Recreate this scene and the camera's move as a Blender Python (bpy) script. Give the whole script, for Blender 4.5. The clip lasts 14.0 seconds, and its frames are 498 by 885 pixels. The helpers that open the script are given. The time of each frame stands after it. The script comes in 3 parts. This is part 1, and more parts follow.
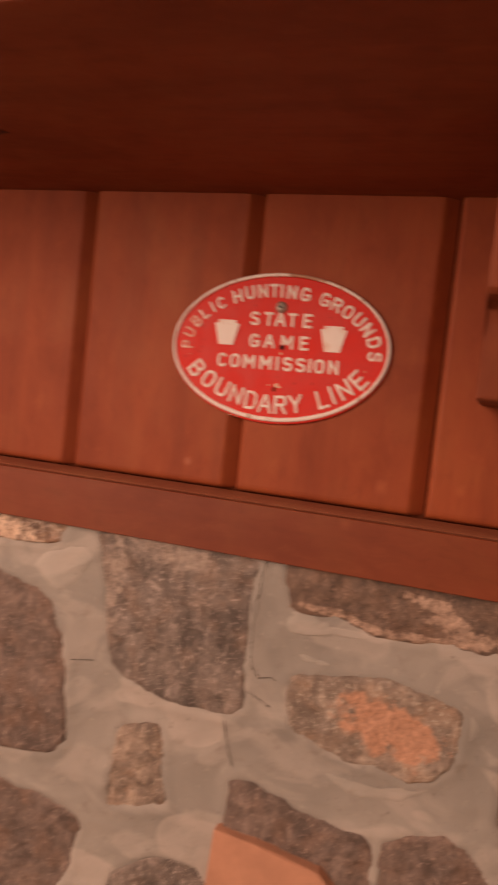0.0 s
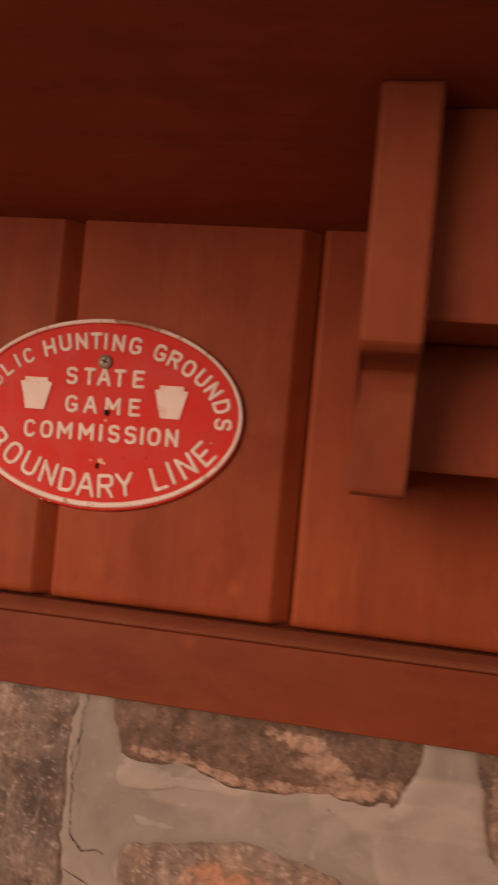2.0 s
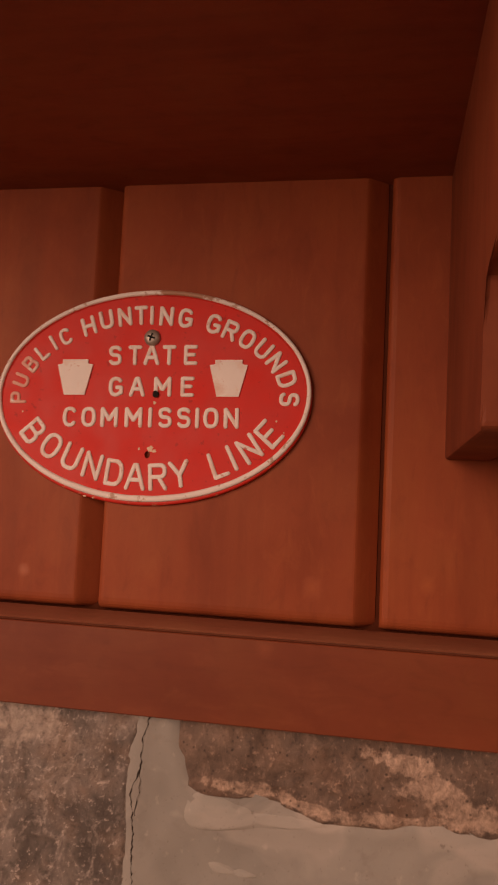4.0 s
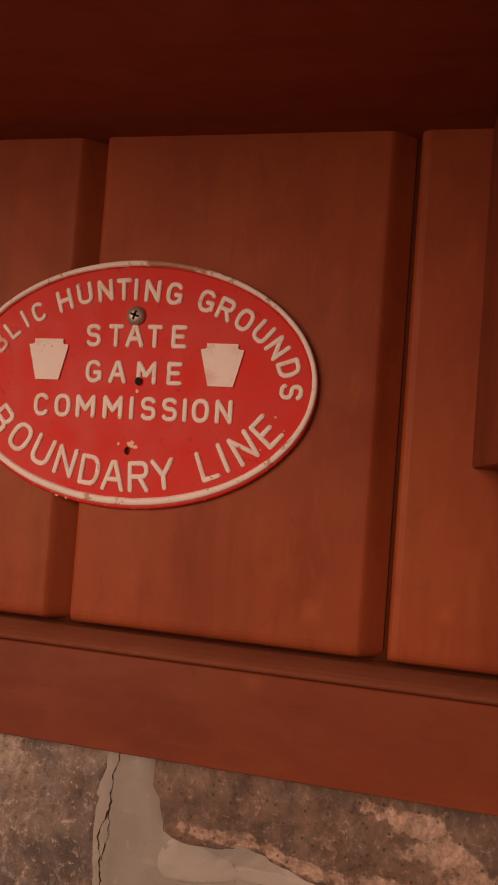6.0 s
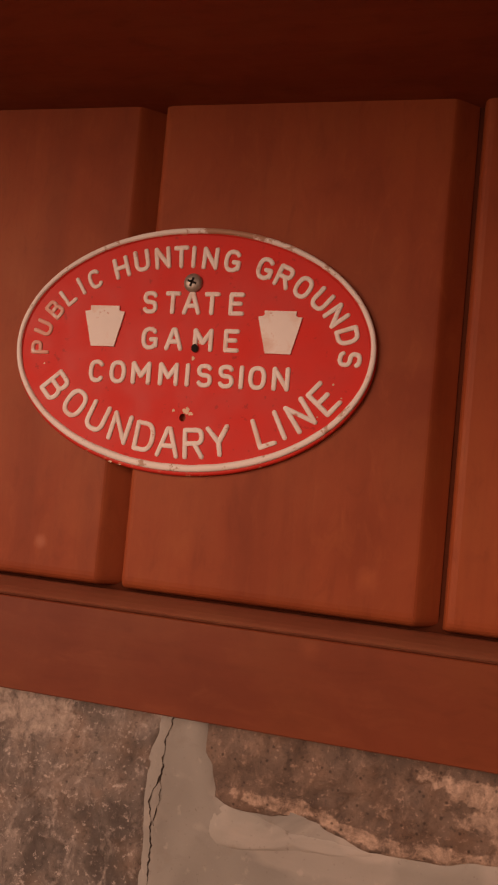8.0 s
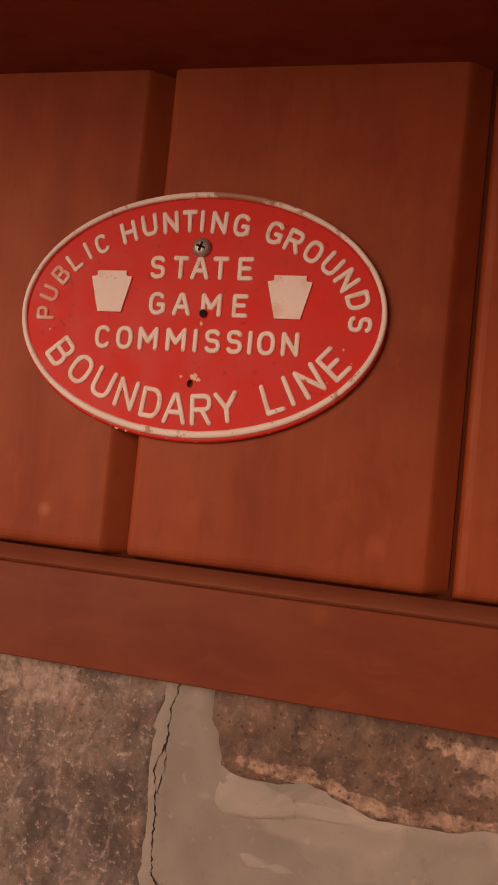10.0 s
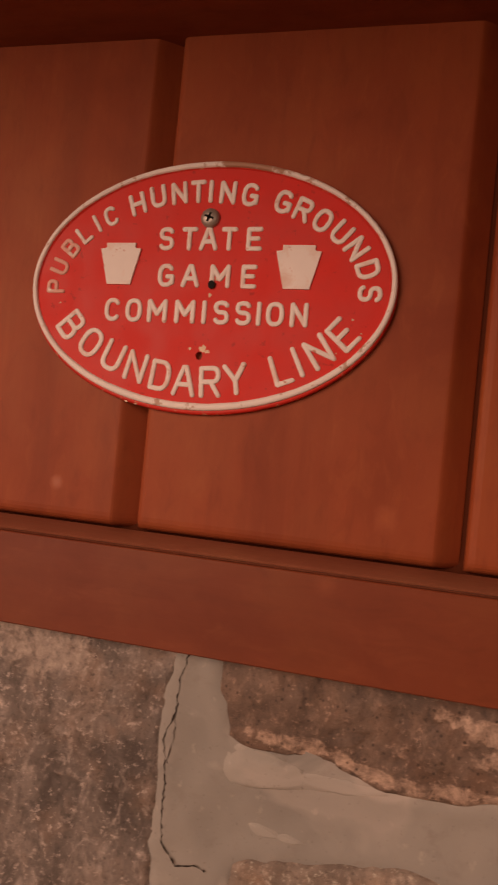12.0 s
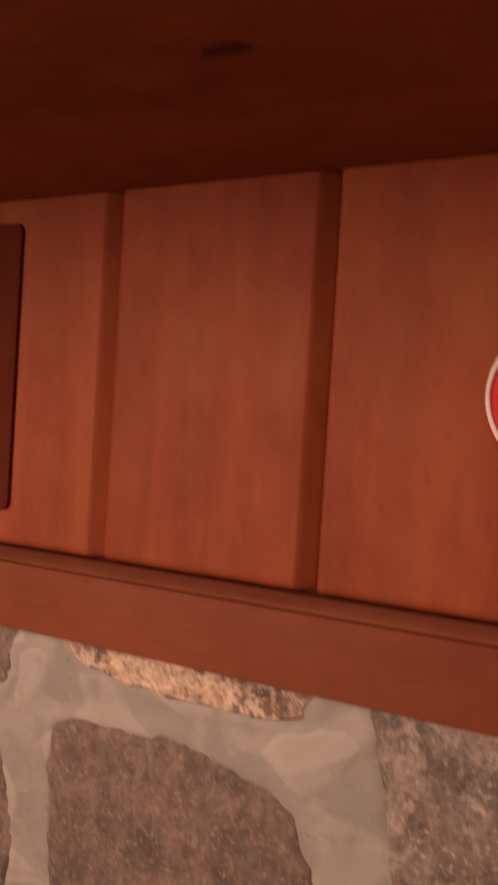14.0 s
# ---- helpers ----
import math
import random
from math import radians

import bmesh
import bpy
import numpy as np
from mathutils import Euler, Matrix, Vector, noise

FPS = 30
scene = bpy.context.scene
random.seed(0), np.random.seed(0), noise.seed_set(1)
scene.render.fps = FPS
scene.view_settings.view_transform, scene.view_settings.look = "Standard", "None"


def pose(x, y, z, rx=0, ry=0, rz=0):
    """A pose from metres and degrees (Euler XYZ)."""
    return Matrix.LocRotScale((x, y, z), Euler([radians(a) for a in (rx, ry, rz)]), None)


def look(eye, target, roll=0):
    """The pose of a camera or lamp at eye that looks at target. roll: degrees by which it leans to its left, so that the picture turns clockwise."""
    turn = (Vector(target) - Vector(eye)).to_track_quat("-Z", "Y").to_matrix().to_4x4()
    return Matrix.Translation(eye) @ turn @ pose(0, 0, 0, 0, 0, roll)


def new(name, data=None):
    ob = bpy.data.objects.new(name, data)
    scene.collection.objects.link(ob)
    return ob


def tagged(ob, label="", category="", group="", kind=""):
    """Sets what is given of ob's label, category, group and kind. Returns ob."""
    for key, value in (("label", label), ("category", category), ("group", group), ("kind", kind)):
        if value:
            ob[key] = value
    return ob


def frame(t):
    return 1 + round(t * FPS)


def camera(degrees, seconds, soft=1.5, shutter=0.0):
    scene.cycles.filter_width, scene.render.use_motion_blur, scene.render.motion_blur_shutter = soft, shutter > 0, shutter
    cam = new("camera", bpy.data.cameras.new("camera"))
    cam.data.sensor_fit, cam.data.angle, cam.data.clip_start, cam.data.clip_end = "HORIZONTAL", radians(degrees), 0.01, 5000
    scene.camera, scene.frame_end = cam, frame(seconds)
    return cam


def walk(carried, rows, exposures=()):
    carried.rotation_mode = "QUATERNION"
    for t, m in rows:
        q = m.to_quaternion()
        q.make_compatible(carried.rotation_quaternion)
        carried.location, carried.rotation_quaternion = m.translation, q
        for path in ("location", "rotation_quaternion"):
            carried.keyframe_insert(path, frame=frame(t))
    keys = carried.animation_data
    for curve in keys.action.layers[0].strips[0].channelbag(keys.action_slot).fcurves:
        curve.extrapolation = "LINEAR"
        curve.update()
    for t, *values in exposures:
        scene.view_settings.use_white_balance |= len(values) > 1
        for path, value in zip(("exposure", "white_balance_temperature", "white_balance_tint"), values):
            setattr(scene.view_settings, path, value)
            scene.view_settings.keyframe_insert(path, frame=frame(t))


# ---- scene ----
# ---- camera ----
cam = camera(37.11, 14.0, soft=1.9, shutter=0.7)
ROWS = [
    (0.0, 0.1685, -0.5641, 1.4621, 18.24, -3.59, 6.11),
    (0.5, 0.1964, -0.5151, 1.4648, 14.55, -2.98, 5.17),
    (1.0, 0.2074, -0.4804, 1.4934, 11.42, -1.49, 3.73),
    (1.5, 0.2065, -0.4438, 1.4917, 9.49, -0.13, 5.55),
    (2.0, 0.1628, -0.4381, 1.4844, 9.24, 0.97, 5.29),
    (2.5, 0.1305, -0.3988, 1.4749, 4.64, 2.18, 5.78),
    (3.0, 0.1310, -0.4055, 1.4639, 7.43, 2.55, 5.58),
    (3.2, 0.1220, -0.4080, 1.4350, 9.69, 5.83, 3.40),
    (5.3, 0.1364, -0.3420, 1.4687, 13.08, 1.92, 3.78),
    (5.5, 0.1366, -0.3418, 1.4687, 13.77, 2.11, 3.91),
    (6.0, 0.1305, -0.3326, 1.4659, 12.44, 1.89, 4.33),
    (6.5, 0.1283, -0.3306, 1.4665, 12.31, 1.82, 4.47),
    (7.0, 0.1232, -0.3301, 1.4598, 12.21, 2.00, 4.64),
    (7.5, 0.1170, -0.3349, 1.4535, 13.05, 2.44, 4.88),
    (8.0, 0.1119, -0.3354, 1.4475, 13.40, 2.11, 5.27),
    (8.5, 0.1050, -0.3354, 1.4425, 12.80, 2.33, 5.18),
    (8.7, 0.1038, -0.3331, 1.4405, 12.31, 1.98, 5.29),
    (10.8, 0.1160, -0.3308, 1.4309, 14.34, 2.05, 5.83),
    (11.0, 0.1192, -0.3277, 1.4317, 14.68, 1.58, 5.66),
    (11.5, 0.1175, -0.3272, 1.4253, 14.35, 1.85, 5.76),
    (12.0, 0.1162, -0.3273, 1.4276, 15.29, 0.63, 5.62),
    (12.5, 0.1081, -0.2970, 1.4293, 19.46, -1.55, 3.17),
    (12.8, 0.1148, -0.2546, 1.4372, 23.01, -5.46, 2.67),
    (13.0, 0.1175, -0.2674, 1.4515, 24.26, -2.93, 2.88),
    (13.2, 0.1179, -0.2827, 1.4590, 27.27, -2.77, 3.10),
    (13.5, 0.0540, -0.3189, 1.4728, 26.44, -3.42, 1.50),
    (13.8, -0.0202, -0.3771, 1.4663, 25.72, -1.87, 2.98),
    (14.0, -0.0354, -0.3900, 1.4768, 25.56, -1.23, 3.52),
]
walk(cam, [(t, pose(x, y, z, 90 + pitch, 0, yaw) @ pose(0, 0, 0, 0, 0, roll)) for t, x, y, z, yaw, pitch, roll in ROWS],
     exposures=[(0, 0.0), (1, -0.05), (2, -0.15), (3, -0.27), (5.5, -0.37), (7, -0.35), (8.5, -0.30), (11, -0.28), (12, -0.32), (13, -0.42), (13.5, -0.29), (14, -0.18)])

# ---- light: two warm lamps at head height, the stronger one on the left ----
world = bpy.data.worlds.new("room_air")
world.use_nodes = True
world.node_tree.nodes["Background"].inputs[0].default_value = (1.0, 0.6, 0.4, 1)
world.node_tree.nodes["Background"].inputs[1].default_value = 0.0
scene.world = world

def room_lamp(place, target, size, power):
    data = bpy.data.lights.new("room_lamp", "AREA")
    data.shape, data.size, data.energy, data.color = "DISK", size, power, (1.0, 0.60, 0.435)
    new("room_lamp", data).matrix_world = look(place, target)


room_lamp((-0.84, -1.50, 1.78), (0.0, 0.0, 1.4), 1.20, 29.0)
room_lamp((0.80, -1.70, 1.90), (0.0, 0.0, 1.4), 0.60, 3.8)


# ---- materials ----
def nodes_of(name):
    mat = bpy.data.materials.new(name)
    mat.use_nodes = True
    nt = mat.node_tree
    return mat, nt, nt.nodes["Principled BSDF"]


def add(nt, kind, **values):
    node = nt.nodes.new(kind)
    for key, value in values.items():
        node.inputs[key.replace("_", " ")].default_value = value
    return node


def ramp(nt, source, stops):
    r = nt.nodes.new("ShaderNodeValToRGB")
    while len(r.color_ramp.elements) < len(stops):
        r.color_ramp.elements.new(0.5)
    for e, (p, c) in zip(r.color_ramp.elements, stops):
        e.position, e.color = p, (*c, 1) if len(c) == 3 else c
    nt.links.new(source, r.inputs[0])
    return r.outputs[0]


def grey(v):
    return (v, v, v)


def coords(nt, scale=(1, 1, 1), turn=(0, 0, 0), jitter=False):
    tc = nt.nodes.new("ShaderNodeTexCoord")
    mp = nt.nodes.new("ShaderNodeMapping")
    mp.inputs["Scale"].default_value, mp.inputs["Rotation"].default_value = scale, turn
    nt.links.new(tc.outputs["Object"], mp.inputs[0])
    if jitter:
        info = nt.nodes.new("ShaderNodeObjectInfo")
        mul = nt.nodes.new("ShaderNodeVectorMath")
        mul.operation = "SCALE"
        mul.inputs[0].default_value = (7.3, 3.1, 5.7)
        nt.links.new(info.outputs["Random"], mul.inputs["Scale"])
        nt.links.new(mul.outputs[0], mp.inputs["Location"])
    return mp.outputs[0]


def mix(nt, fac, a, b, blend="MIX"):
    m = nt.nodes.new("ShaderNodeMix")
    m.data_type, m.blend_type = "RGBA", blend
    for sock, value in ((m.inputs[0], fac), (m.inputs[6], a), (m.inputs[7], b)):
        if isinstance(value, bpy.types.NodeSocket):
            nt.links.new(value, sock)
        else:
            sock.default_value = value if not isinstance(value, tuple) else (*value[:3], 1)
    return m.outputs[2]


def noise_out(nt, vec, scale, detail=4.0, rough=0.55, distort=0.0):
    n = add(nt, "ShaderNodeTexNoise", Scale=scale, Detail=detail, Roughness=rough, Distortion=distort)
    nt.links.new(vec, n.inputs["Vector"])
    return n.outputs[0]


def bump(nt, bsdf, height, strength, distance):
    b = add(nt, "ShaderNodeBump", Strength=strength, Distance=distance)
    nt.links.new(height, b.inputs["Height"])
    nt.links.new(b.outputs[0], bsdf.inputs["Normal"])


def patch_mask(nt, px, pz, rx, rz, tilt, wobble=2.2, grain=60.0, core=0.74):
    """White inside a ragged oval spot of the wall's plane, black outside."""
    mp = nt.nodes.new("ShaderNodeMapping")
    mp.vector_type = "TEXTURE"
    tc = nt.nodes.new("ShaderNodeTexCoord")
    flat = nt.nodes.new("ShaderNodeVectorMath")
    flat.operation = "MULTIPLY"
    flat.inputs[1].default_value = (1, 0, 1)
    nt.links.new(tc.outputs["Object"], flat.inputs[0])
    nt.links.new(flat.outputs[0], mp.inputs[0])
    mp.inputs["Location"].default_value = (px, 0, pz)
    mp.inputs["Rotation"].default_value = (0, radians(tilt), 0)
    mp.inputs["Scale"].default_value = (rx, 1.0, rz)
    length = nt.nodes.new("ShaderNodeVectorMath")
    length.operation = "LENGTH"
    nt.links.new(mp.outputs[0], length.inputs[0])
    rag = nt.nodes.new("ShaderNodeMath")
    rag.operation = "MULTIPLY_ADD"
    nt.links.new(noise_out(nt, tc.outputs["Object"], grain, 5.0, 0.65), rag.inputs[0])
    rag.inputs[1].default_value, rag.inputs[2].default_value = wobble, -0.5 * wobble
    total = nt.nodes.new("ShaderNodeMath")
    total.operation = "ADD"
    nt.links.new(length.outputs["Value"], total.inputs[0])
    nt.links.new(rag.outputs[0], total.inputs[1])
    return ramp(nt, total.outputs[0], [(core, grey(1)), (1.0, grey(0))])


def wood_material(name, base, dark, along="z", rough=0.56, spots=()):
    """Red-stained, varnished softwood: long grain streaks, cloudy stain, fine pores."""
    mat, nt, bsdf = nodes_of(name)
    grain = {"z": (1, 1, 0.05), "x": (0.05, 1, 1), "y": (1, 0.05, 1)}[along]
    fine = coords(nt, grain, jitter=True)
    soft = coords(nt, {"z": (1, 1, 0.35), "x": (0.35, 1, 1), "y": (1, 0.35, 1)}[along], jitter=True)
    streak = noise_out(nt, fine, 38.0, 4.0, 0.5, 0.5)
    hair = noise_out(nt, fine, 190.0, 3.0, 0.55, 0.3)
    cloud = noise_out(nt, soft, 13.0, 3.0, 0.5, 0.4)
    blot = noise_out(nt, coords(nt, (1, 1, 0.8), jitter=True), 26.0, 4.0, 0.55, 0.3)
    c1 = mix(nt, ramp(nt, streak, [(0.20, grey(0)), (0.70, grey(1))]), dark, base)
    lighter = (base[0] * 1.30, base[1] * 1.42, base[2] * 1.40)
    c2 = mix(nt, ramp(nt, cloud, [(0.35, grey(0.0)), (0.72, grey(0.7))]), c1, lighter)
    c3 = mix(nt, ramp(nt, blot, [(0.48, grey(0.0)), (0.72, grey(0.5))]), c2, (base[0] * 1.12, base[1] * 1.45, base[2] * 1.3))
    c3 = mix(nt, ramp(nt, blot, [(0.30, grey(0.30)), (0.46, grey(0.0))]), c3, tuple(v * 0.9 for v in dark))
    mottle = noise_out(nt, coords(nt, {"z": (1, 1, 0.4), "x": (0.4, 1, 1), "y": (1, 0.4, 1)}[along], jitter=True), 120.0, 5.0, 0.65, 0.6)
    c3 = mix(nt, ramp(nt, mottle, [(0.30, grey(0.32)), (0.47, grey(0.0))]), c3, tuple(v * 0.85 for v in dark))
    c3 = mix(nt, ramp(nt, mottle, [(0.54, grey(0.0)), (0.72, grey(0.30))]), c3, (base[0] * 1.35, base[1] * 1.75, base[2] * 1.7))
    c4 = mix(nt, ramp(nt, hair, [(0.30, grey(0.18)), (0.5, grey(0.0))]), c3, dark)
    brush = noise_out(nt, coords(nt, {"z": (1, 1, 0.03), "x": (0.03, 1, 1), "y": (1, 0.03, 1)}[along], jitter=True), 21.0, 2.0, 0.4)
    c4 = mix(nt, ramp(nt, brush, [(0.50, grey(0.0)), (0.56, grey(0.20)), (0.70, grey(0.08))]), c4, tuple(v * 0.8 for v in dark))
    shine = ramp(nt, blot, [(0.3, grey(rough + 0.06)), (0.75, grey(rough))])
    # Each spot is a small glint, painted as paler colour and made glossier.
    for px, pz, size in spots:
        worn_or_glint = patch_mask(nt, px, pz, size, size * 1.15, 0, 0.9, 150.0, 0.15)
        c4 = mix(nt, mix(nt, 1.0, worn_or_glint, grey(0.55), "MULTIPLY"), c4, (base[0] * 1.45, base[1] * 1.9, base[2] * 2.1))
        shine = mix(nt, worn_or_glint, shine, grey(0.36))
    nt.links.new(c4, bsdf.inputs["Base Color"])
    nt.links.new(shine, bsdf.inputs["Roughness"])
    bsdf.inputs["Specular IOR Level"].default_value = 0.29
    bump(nt, bsdf, hair, 0.10, 0.0008)
    return mat


def stone_material(name, light, mid, dark, patches=(), patch_colour=(0.5, 0.4, 0.33), broken_up=True, wobble=2.2, specks=0.5):
    """Rough split fieldstone: mottled crystals, round dark pits, pale worn flecks and crusts."""
    mat, nt, bsdf = nodes_of(name)
    vec = coords(nt)
    big = noise_out(nt, vec, 24.0, 4.0, 0.6, 0.8)
    upright = noise_out(nt, coords(nt, (1.5, 1, 0.7)), 62.0, 5.0, 0.68, 0.7)
    mid_n = noise_out(nt, coords(nt, (1.1, 1, 0.9)), 120.0, 6.0, 0.74, 0.4)
    small = noise_out(nt, vec, 330.0, 5.0, 0.72)
    tint = noise_out(nt, vec, 46.0, 3.0, 0.5)
    c1 = mix(nt, ramp(nt, big, [(0.36, grey(0)), (0.60, grey(1))]), dark, mid)
    c1 = mix(nt, ramp(nt, upright, [(0.33, grey(0.75)), (0.48, grey(0))]), c1, tuple(v * 0.8 for v in dark))
    c1 = mix(nt, ramp(nt, upright, [(0.54, grey(0)), (0.70, grey(0.65))]), c1, light)
    c1 = mix(nt, ramp(nt, tint, [(0.50, grey(0)), (0.70, grey(0.35))]), c1, (mid[0] * 1.25, mid[1] * 0.95, mid[2] * 0.72))
    c1 = mix(nt, ramp(nt, mid_n, [(0.32, grey(0.65)), (0.46, grey(0))]), c1, tuple(v * 0.75 for v in dark))
    c2 = mix(nt, ramp(nt, mid_n, [(0.55, grey(0)), (0.68, grey(0.70))]), c1, light)
    c2 = mix(nt, ramp(nt, small, [(0.57, grey(0)), (0.67, grey(0.75))]), c2, tuple(min(0.75, v * 1.3) for v in light))
    c3 = mix(nt, ramp(nt, small, [(0.33, grey(0.7)), (0.42, grey(0.0))]), c2, tuple(v * 0.6 for v in dark))
    if patches:
        mask = None
        for px, pz, rx, rz, tilt in patches:
            one = patch_mask(nt, px, pz, rx, rz, tilt, wobble)
            mask = one if mask is None else mix(nt, 1.0, mask, one, "LIGHTEN")
        shade = mix(nt, ramp(nt, small, [(0.35, grey(0)), (0.7, grey(1))]), tuple(v * 0.72 for v in patch_colour), tuple(min(1, v * 1.25) for v in patch_colour))
        if broken_up:
            mask = mix(nt, 1.0, mask, ramp(nt, mid_n, [(0.38, grey(0.10)), (0.56, grey(0.95))]), "MULTIPLY")
        c3 = mix(nt, mask, c3, shade)
    cells = nt.nodes.new("ShaderNodeTexVoronoi")
    cells.inputs["Scale"].default_value = 230.0
    nt.links.new(vec, cells.inputs["Vector"])
    pit = ramp(nt, cells.outputs["Distance"], [(0.08, grey(specks)), (0.20, grey(0))])
    c3 = mix(nt, pit, c3, tuple(v * 0.35 for v in dark))
    nt.links.new(c3, bsdf.inputs["Base Color"])
    bsdf.inputs["Roughness"].default_value = 0.74
    both = nt.nodes.new("ShaderNodeMath")
    both.operation = "MULTIPLY_ADD"
    nt.links.new(small, both.inputs[0])
    both.inputs[1].default_value = 0.6
    nt.links.new(mid_n, both.inputs[2])
    bump(nt, bsdf, both.outputs[0], 0.55, 0.0026)
    return mat


def mortar_material(name, lift):
    mat, nt, bsdf = nodes_of(name)
    vec = coords(nt)
    big = noise_out(nt, vec, 11.0, 4.0, 0.5, 0.6)
    swirl = noise_out(nt, coords(nt, (0.8, 1, 1.2), (0, radians(24), 0)), 19.0, 4.0, 0.5, 0.6)
    sand = noise_out(nt, vec, 520.0, 3.0, 0.6)
    c1 = mix(nt, ramp(nt, big, [(0.3, grey(0)), (0.72, grey(1))]), (0.272 * lift, 0.275 * lift, 0.258 * lift), (0.370 * lift, 0.368 * lift, 0.342 * lift))
    trowel = noise_out(nt, coords(nt, (1.0, 1, 1.3), (0, radians(-28), 0)), 13.0, 2.0, 0.4, 0.5)
    c2 = mix(nt, ramp(nt, swirl, [(0.50, grey(0)), (0.58, grey(0.40)), (0.72, grey(0.22))]), c1, (0.54, 0.52, 0.485))
    c2 = mix(nt, ramp(nt, trowel, [(0.55, grey(0)), (0.575, grey(0.45)), (0.72, grey(0.15))]), c2, (0.57, 0.545, 0.505))
    stain = noise_out(nt, coords(nt, (1, 1, 1.2)), 55.0, 5.0, 0.6, 0.3)
    c2 = mix(nt, ramp(nt, stain, [(0.58, grey(0)), (0.74, grey(0.45))]), c2, (0.23, 0.21, 0.18))
    c3 = mix(nt, ramp(nt, sand, [(0.27, grey(0.35)), (0.36, grey(0.0))]), c2, (0.16, 0.14, 0.12))
    grit = noise_out(nt, coords(nt, (1, 1, 0.8)), 170.0, 4.0, 0.6)
    c3 = mix(nt, ramp(nt, grit, [(0.24, grey(0.6)), (0.33, grey(0.0))]), c3, (0.15, 0.13, 0.11))
    c3 = mix(nt, ramp(nt, grit, [(0.64, grey(0.0)), (0.74, grey(0.35))]), c3, (0.60, 0.57, 0.52))
    nt.links.new(c3, bsdf.inputs["Base Color"])
    bsdf.inputs["Roughness"].default_value = 0.85
    bsdf.inputs["Specular IOR Level"].default_value = 0.2
    both = nt.nodes.new("ShaderNodeMath")
    both.operation = "MULTIPLY_ADD"
    nt.links.new(sand, both.inputs[0])
    both.inputs[1].default_value = 0.05
    nt.links.new(swirl, both.inputs[2])
    bump(nt, bsdf, both.outputs[0], 0.30, 0.004)
    return mat


def paint_material(name, colour, worn_or_glint, amount, rough=0.38, scale=55.0, rubbed=None, faded=None):
    """Enamel paint with chips and rubbed spots where an older coat shows."""
    mat, nt, bsdf = nodes_of(name)
    vec = coords(nt)
    chips = noise_out(nt, vec, scale * 5, 4.0, 0.65)
    tone = noise_out(nt, vec, scale, 3.0, 0.5)
    c1 = mix(nt, ramp(nt, tone, [(0.3, grey(0)), (0.7, grey(1))]), tuple(v * 0.88 for v in colour), colour)
    c2 = mix(nt, ramp(nt, chips, [(0.62 - amount, grey(0)), (0.68 - amount, grey(0.85))]), c1, worn_or_glint)
    if faded:
        thin = noise_out(nt, vec, scale * 2.2, 4.0, 0.6, 0.4)
        c2 = mix(nt, ramp(nt, thin, [(0.52, grey(0)), (0.68, grey(0.75))]), c2, faded)
    if rubbed:
        c2 = mix(nt, patch_mask(nt, *rubbed[0], 3.0, 220.0), c2, rubbed[1])
    nt.links.new(c2, bsdf.inputs["Base Color"])
    nt.links.new(ramp(nt, tone, [(0.3, grey(rough - 0.05)), (0.7, grey(rough + 0.12))]), bsdf.inputs["Roughness"])
    bsdf.inputs["Specular IOR Level"].default_value = 0.3
    bump(nt, bsdf, tone, 0.10, 0.0004)
    return mat


def plain_material(name, colour, rough=0.8, metal=0.0, scale=9.0):
    mat, nt, bsdf = nodes_of(name)
    tone = noise_out(nt, coords(nt), scale, 5.0, 0.6)
    nt.links.new(mix(nt, ramp(nt, tone, [(0.3, grey(0)), (0.7, grey(1))]), tuple(v * 0.82 for v in colour), colour), bsdf.inputs["Base Color"])
    bsdf.inputs["Roughness"].default_value, bsdf.inputs["Metallic"].default_value = rough, metal
    bump(nt, bsdf, tone, 0.15, 0.002)
    return mat


WOOD_BASE, WOOD_DARK = (0.295, 0.066, 0.0220), (0.21, 0.042, 0.0145)
# spots: painted glints low on the boards and one on the rail.
wood_v = wood_material("red_stained_wood_upright", WOOD_BASE, WOOD_DARK, "z",
                       spots=((-0.069, 1.403, 0.0040), (0.091, 1.4035, 0.0062), (0.149, 1.409, 0.0050), (0.245, 1.397, 0.0050)))
wood_x = wood_material("red_stained_wood_level", (0.205, 0.050, 0.0215), (0.16, 0.037, 0.0150), "x", 0.46, spots=((0.0715, 1.3755, 0.0052),))
wood_shelf = wood_material("red_stained_wood_shelf", (0.220, 0.050, 0.0205), (0.150, 0.033, 0.0135), "x", 0.6)
wood_bracket = wood_material("brown_stained_bracket", (0.215, 0.050, 0.0195), (0.15, 0.034, 0.013), "z", 0.62)
slab_dark = wood_material("dark_slab_grain", (0.100, 0.015, 0.0050), (0.07, 0.011, 0.004), "z", 0.9)
wood_knot = wood_material("dark_knot_wood", (0.06, 0.012, 0.006), (0.04, 0.009, 0.004), "z", 0.55)
# Paler and browner than the rail's face.
wood_ledge = wood_material("brown_moulding", (0.255, 0.090, 0.052), (0.200, 0.066, 0.037), "x", 0.40)
# Backing behind the boards: shade in the gaps is put into its dark colour.
gap_dark = plain_material("gap_shade_wood", (0.09, 0.024, 0.011))
gap_dark.node_tree.nodes["Principled BSDF"].inputs["Specular IOR Level"].default_value = 0.05
mortar = mortar_material("mortar_grey", 1.05)
mortar_light = mortar_material("mortar_pale_smear", 1.30)
